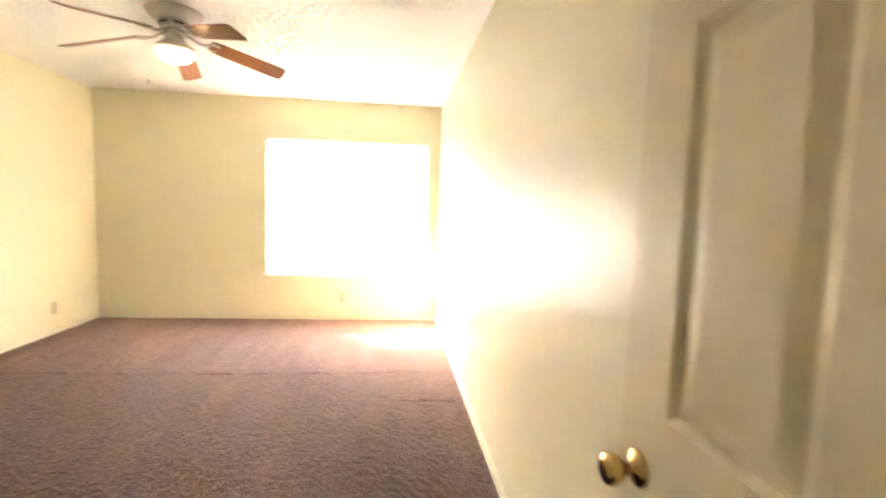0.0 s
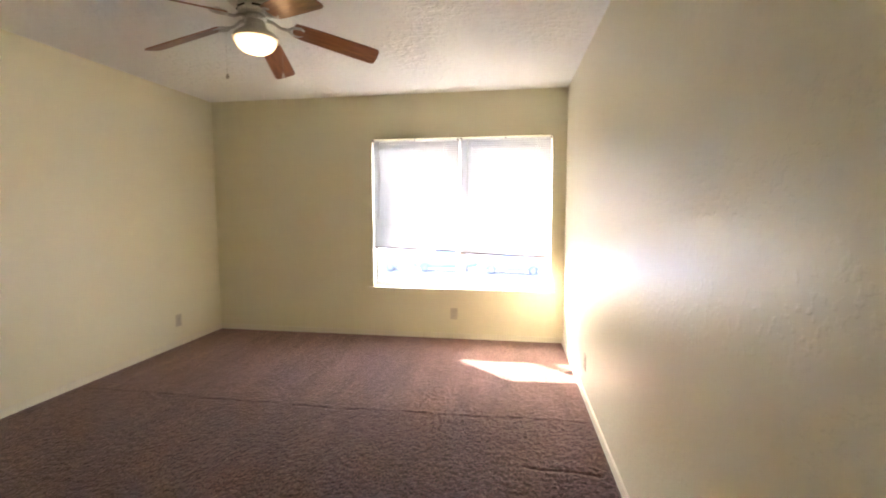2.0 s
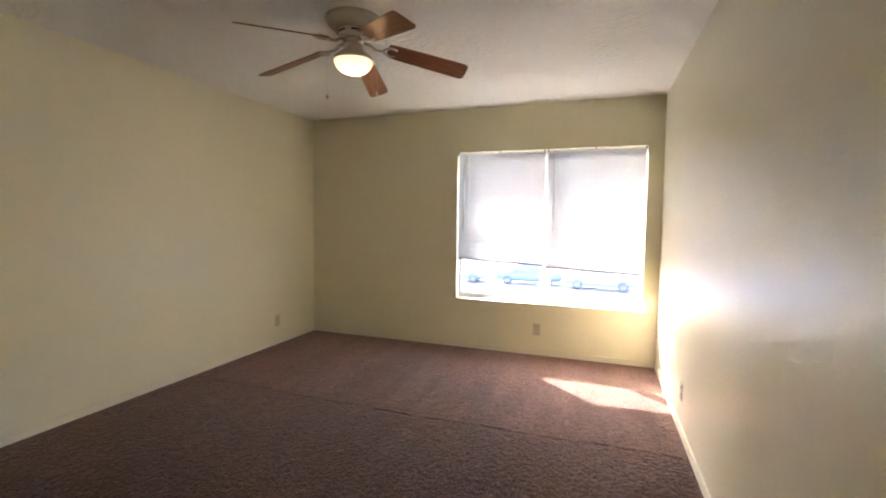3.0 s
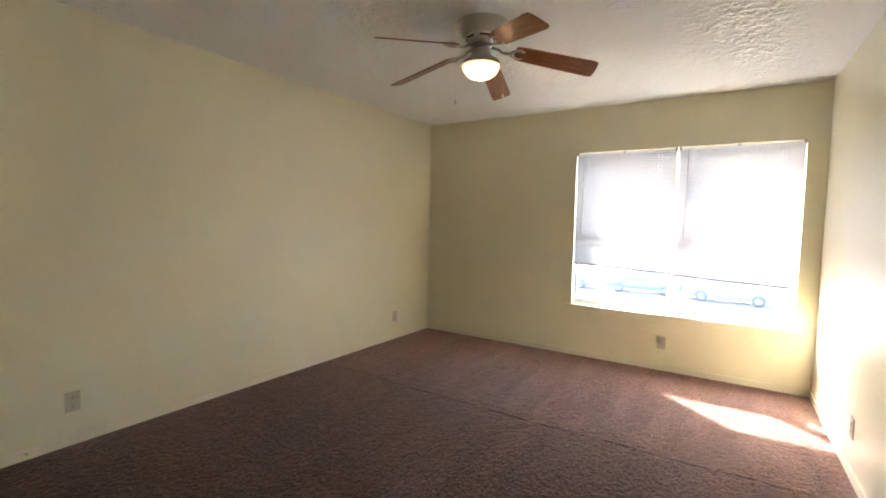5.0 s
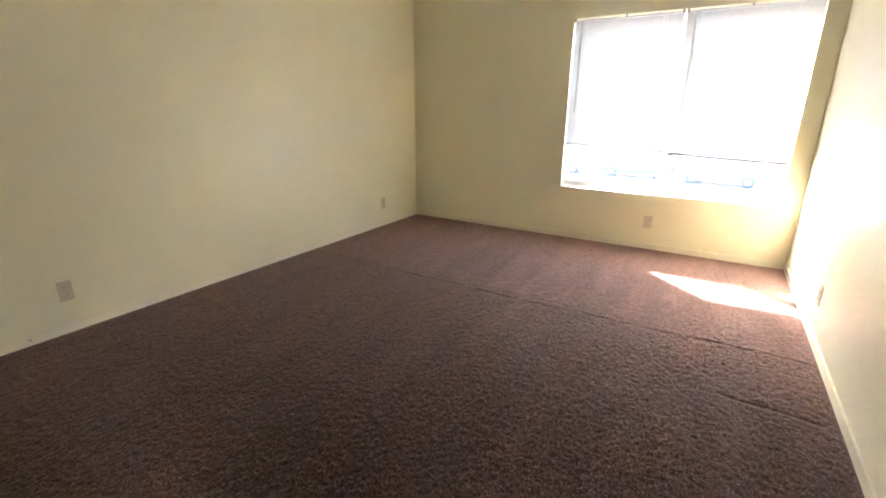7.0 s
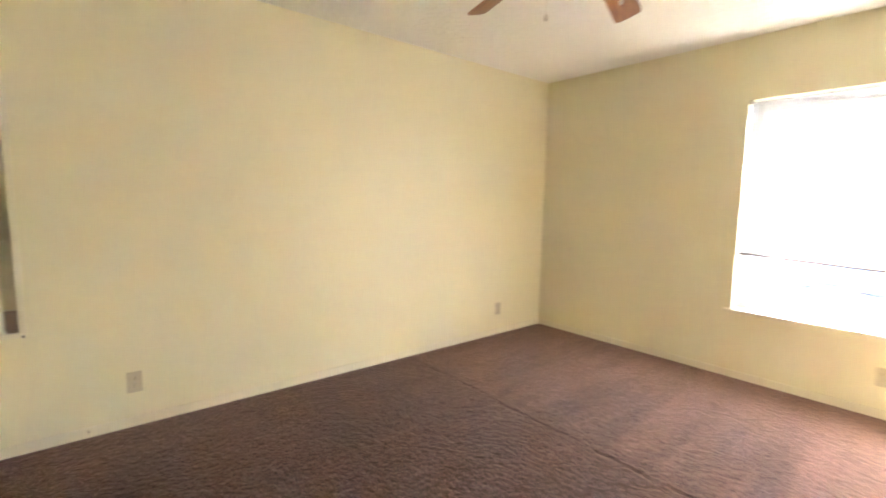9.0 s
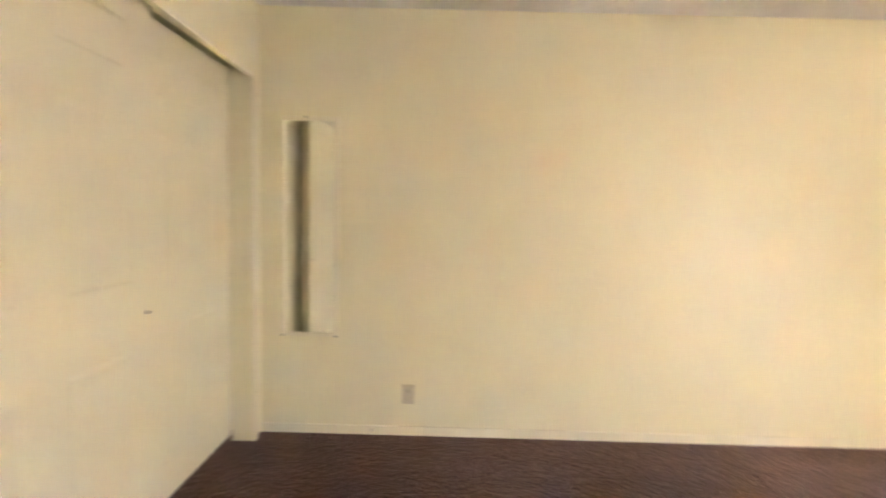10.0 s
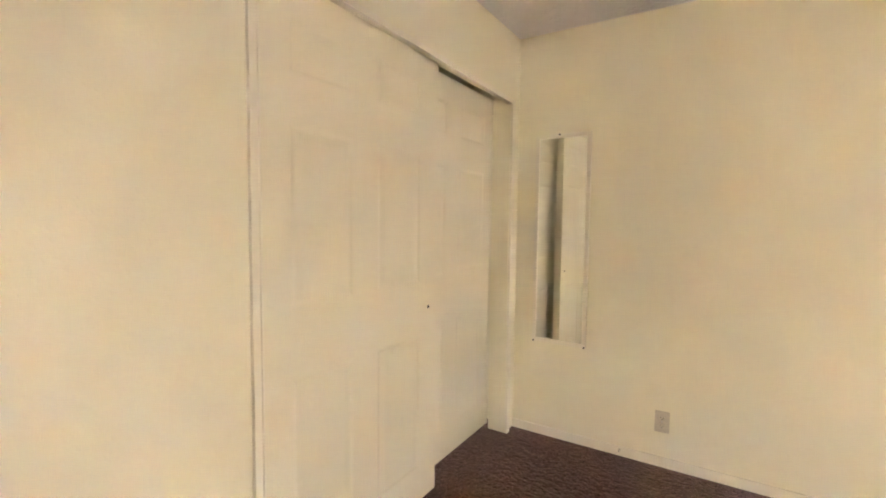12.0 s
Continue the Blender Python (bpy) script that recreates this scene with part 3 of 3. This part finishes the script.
wall_mirror()


# ---- outlets ----
def outlet(at):
    o = thing("wall_outlet", "ivory duplex outlet with a cover plate low on the wall", "power outlet", at, "wall outlets")
    part("plate", boxes((-0.036, 0.036, 0.0, 0.006, -0.058, 0.058), bevel=0.0025), M_PLATE, o)
    for s in (-1, 1):
        r = part("receptacle", boxes((-0.0165, 0.0165, 0.0055, 0.0085, s * 0.0215 - 0.014, s * 0.0215 + 0.014), bevel=0.002), M_PLATE, o)
        for x, h in ((-0.0065, 0.008), (0.0065, 0.0065)):
            part("slot", boxes((x - 0.0012, x + 0.0012, 0.0083, 0.0090, s * 0.0215 - h / 2 + 0.003, s * 0.0215 + h / 2 + 0.003)), M_DARK, r)
        part("ground_hole", moved(lathe([(0, 0.0004), (0.0026, 0.0004), (0.0026, 0.0)], 10), pose(0, 0.0087, s * 0.0215 - 0.0075, -90, 0, 0)), M_DARK, r)
    part("screw", moved(lathe([(0, 0.0015), (0.003, 0.001), (0.0035, 0.0)], 12), pose(0, 0.006, 0, -90, 0, 0)), M_STEEL, o)
    return o


first = outlet(pose(XL, 1.985, 0.247, 0, 0, -90))
for m in (pose(XL, 4.866, 0.245, 0, 0, -90), pose(-0.525, YB, 0.252, 0, 0, 180), pose(XR + (YB - 4.218) * SKEW, 4.218, 0.255, 0, 0, 90.7)):
    copy_thing(first, m)

stop = thing("cable_stub", "small white coax stub poking out of the baseboard", "cable", pose(XL + B, 1.775, 0.035))
part("ferrule", moved(lathe([(0, 0), (0.007, 0), (0.007, 0.006), (0.004, 0.008), (0.004, 0.020), (0, 0.021)], 12), pose(0, 0, 0, 0, 90, 0)), M_PLATE, stop)
part("tip", moved(lathe([(0, 0.020), (0.0022, 0.020), (0.0022, 0.026), (0, 0.026)], 8), pose(0, 0, 0, 0, 90, 0)), M_DARK, stop)


# ---- outside: the room is one storey up, over a car park ----
LOW = -2.95


def sheet(name, x0, x1, y0, y1, z, mat, label):
    bm = bmesh.new()
    bm.faces.new([bm.verts.new(c) for c in ((x0, y0, z), (x1, y0, z), (x1, y1, z), (x0, y1, z))])
    return structure(name, bm, mat, label, name)


sheet("ground", -400, 400, -400, 400, LOW - 0.03, M_YARD, "dry winter lawn reaching the distance")
structure("pavement", boxes((-60, 60, 9.0, 27.0, LOW - 0.08, LOW)), M_DRIVE, "sunlit pale concrete apron", "pavement")
structure("road", boxes((-90, 90, 27.0, 60.0, LOW - 0.08, LOW - 0.012)), M_ROAD, "grey asphalt car park", "road")
structure("wall_below", boxes((XL - 1.5, XR + 1.5, YB, YB + WT - 0.01, LOW, -0.31)), M_SOFFIT, "plain painted facade of the storey below", "wall")
structure("roof_eave", boxes((XL - 1.5, XR + 1.5, YB + WT, 6.51, 2.30, 2.44)), M_SOFFIT, "painted roof eave over the window", "roof")


def loft(sections):
    """A skin through rings of equal count, closed at both ends."""
    bm = bmesh.new()
    rings = [[bm.verts.new(p) for p in ring] for ring in sections]
    for a, b in zip(rings, rings[1:]):
        for i in range(len(a)):
            j = (i + 1) % len(a)
            bm.faces.new((a[i], a[j], b[j], b[i]))
    bm.faces.new(rings[0][::-1])
    bm.faces.new(rings[-1])
    return bm


def parked_car(at, label, coat):
    """A saloon car, its length along x."""
    car = thing("parked_car", label, "car", at, "cars in the car park")
    low = [(-2.20, 0.50, 0.62), (-2.12, 0.30, 0.74), (-1.2, 0.26, 0.86), (-0.5, 0.24, 0.90), (0.5, 0.24, 0.90), (1.4, 0.26, 0.88), (2.05, 0.30, 0.84), (2.20, 0.45, 0.70)]
    rings = []
    for x, z0, z1 in low:
        w = 0.86 - 0.10 * (abs(x) / 2.2) ** 4
        rings.append([(x, -w, z0 + 0.12), (x, -w * 0.93, z0), (x, w * 0.93, z0), (x, w, z0 + 0.12), (x, w, (z0 + z1) / 2), (x, w * 0.93, z1), (x, -w * 0.93, z1), (x, -w, (z0 + z1) / 2)])
    part("body", loft(rings), coat, car, "painted body", True)
    cab = [(-1.15, 0.86, 0.87), (-0.45, 0.86, 1.36), (0.0, 0.87, 1.44), (0.75, 0.87, 1.40), (1.55, 0.86, 0.89)]
    rings = [[(x, -0.78, z0), (x, 0.78, z0), (x, 0.76 - 0.25 * (z1 - z0), z1), (x, -0.76 + 0.25 * (z1 - z0), z1)] for x, z0, z1 in cab]
    part("roof", loft(rings), coat, car, "painted roof and pillars")
    for s in (-1, 1):
        for x0, x1 in ((-0.75, 0.05), (0.12, 0.95)):
            g = boxes((x0, x1, -0.006, 0.006, 0.0, 0.36))
            part("side_window", moved(g, pose(0, s * 0.725, 0.95, s * 13.0, 0, 0)), M_CARGLASS, car, "dark side glass")
        part("mirror", boxes((-0.85, -0.72, s * 0.86 - 0.06, s * 0.86 + 0.06, 0.92, 1.03), bevel=0.03), coat, car)
        for x in (-0.25, 0.62):
            part("door_handle", boxes((x, x + 0.16, s * 0.855 - 0.012, s * 0.855 + 0.012, 0.74, 0.765), bevel=0.006), coat, car)
        part("headlight", boxes((-2.19, -2.05, s * 0.60 - 0.15, s * 0.60 + 0.15, 0.58, 0.70), bevel=0.03), M_VINYL, car)
        part("tail_light", boxes((2.10, 2.205, s * 0.62 - 0.14, s * 0.62 + 0.14, 0.66, 0.78), bevel=0.02), M_RED, car)
        for x in (-1.38, 1.32):
            ty = part("wheel", moved(lathe([(0.20, -0.10), (0.29, -0.105), (0.315, -0.07), (0.32, 0.0), (0.315, 0.07), (0.29, 0.105), (0.20, 0.10)], 28), pose(x, s * 0.78, 0.32, 90, 0, 0)), M_RUBBER, car, "black tyre", True)
            part("rim", moved(lathe([(0.0, 0.06), (0.05, 0.075), (0.17, 0.06), (0.205, 0.09), (0.205, -0.09), (0.0, -0.08)], 20), pose(x, s * 0.78, 0.32, -90 * s, 0, 0)), M_RIM, ty, "dull alloy rim", True)
    return car


parked_car(pose(-4.6, 31.6, LOW, 0, 0, 3), "dull blue saloon car parked in the sun", M_BLUE)
parked_car(pose(0.0, 31.0, LOW, 0, 0, 176), "pale grey-blue saloon car parked in the sun", M_SLATE)
parked_car(pose(-9.6, 31.2, LOW, 0, 0, 2), "pale grey-blue saloon car parked beside a bluer one", M_SLATE)
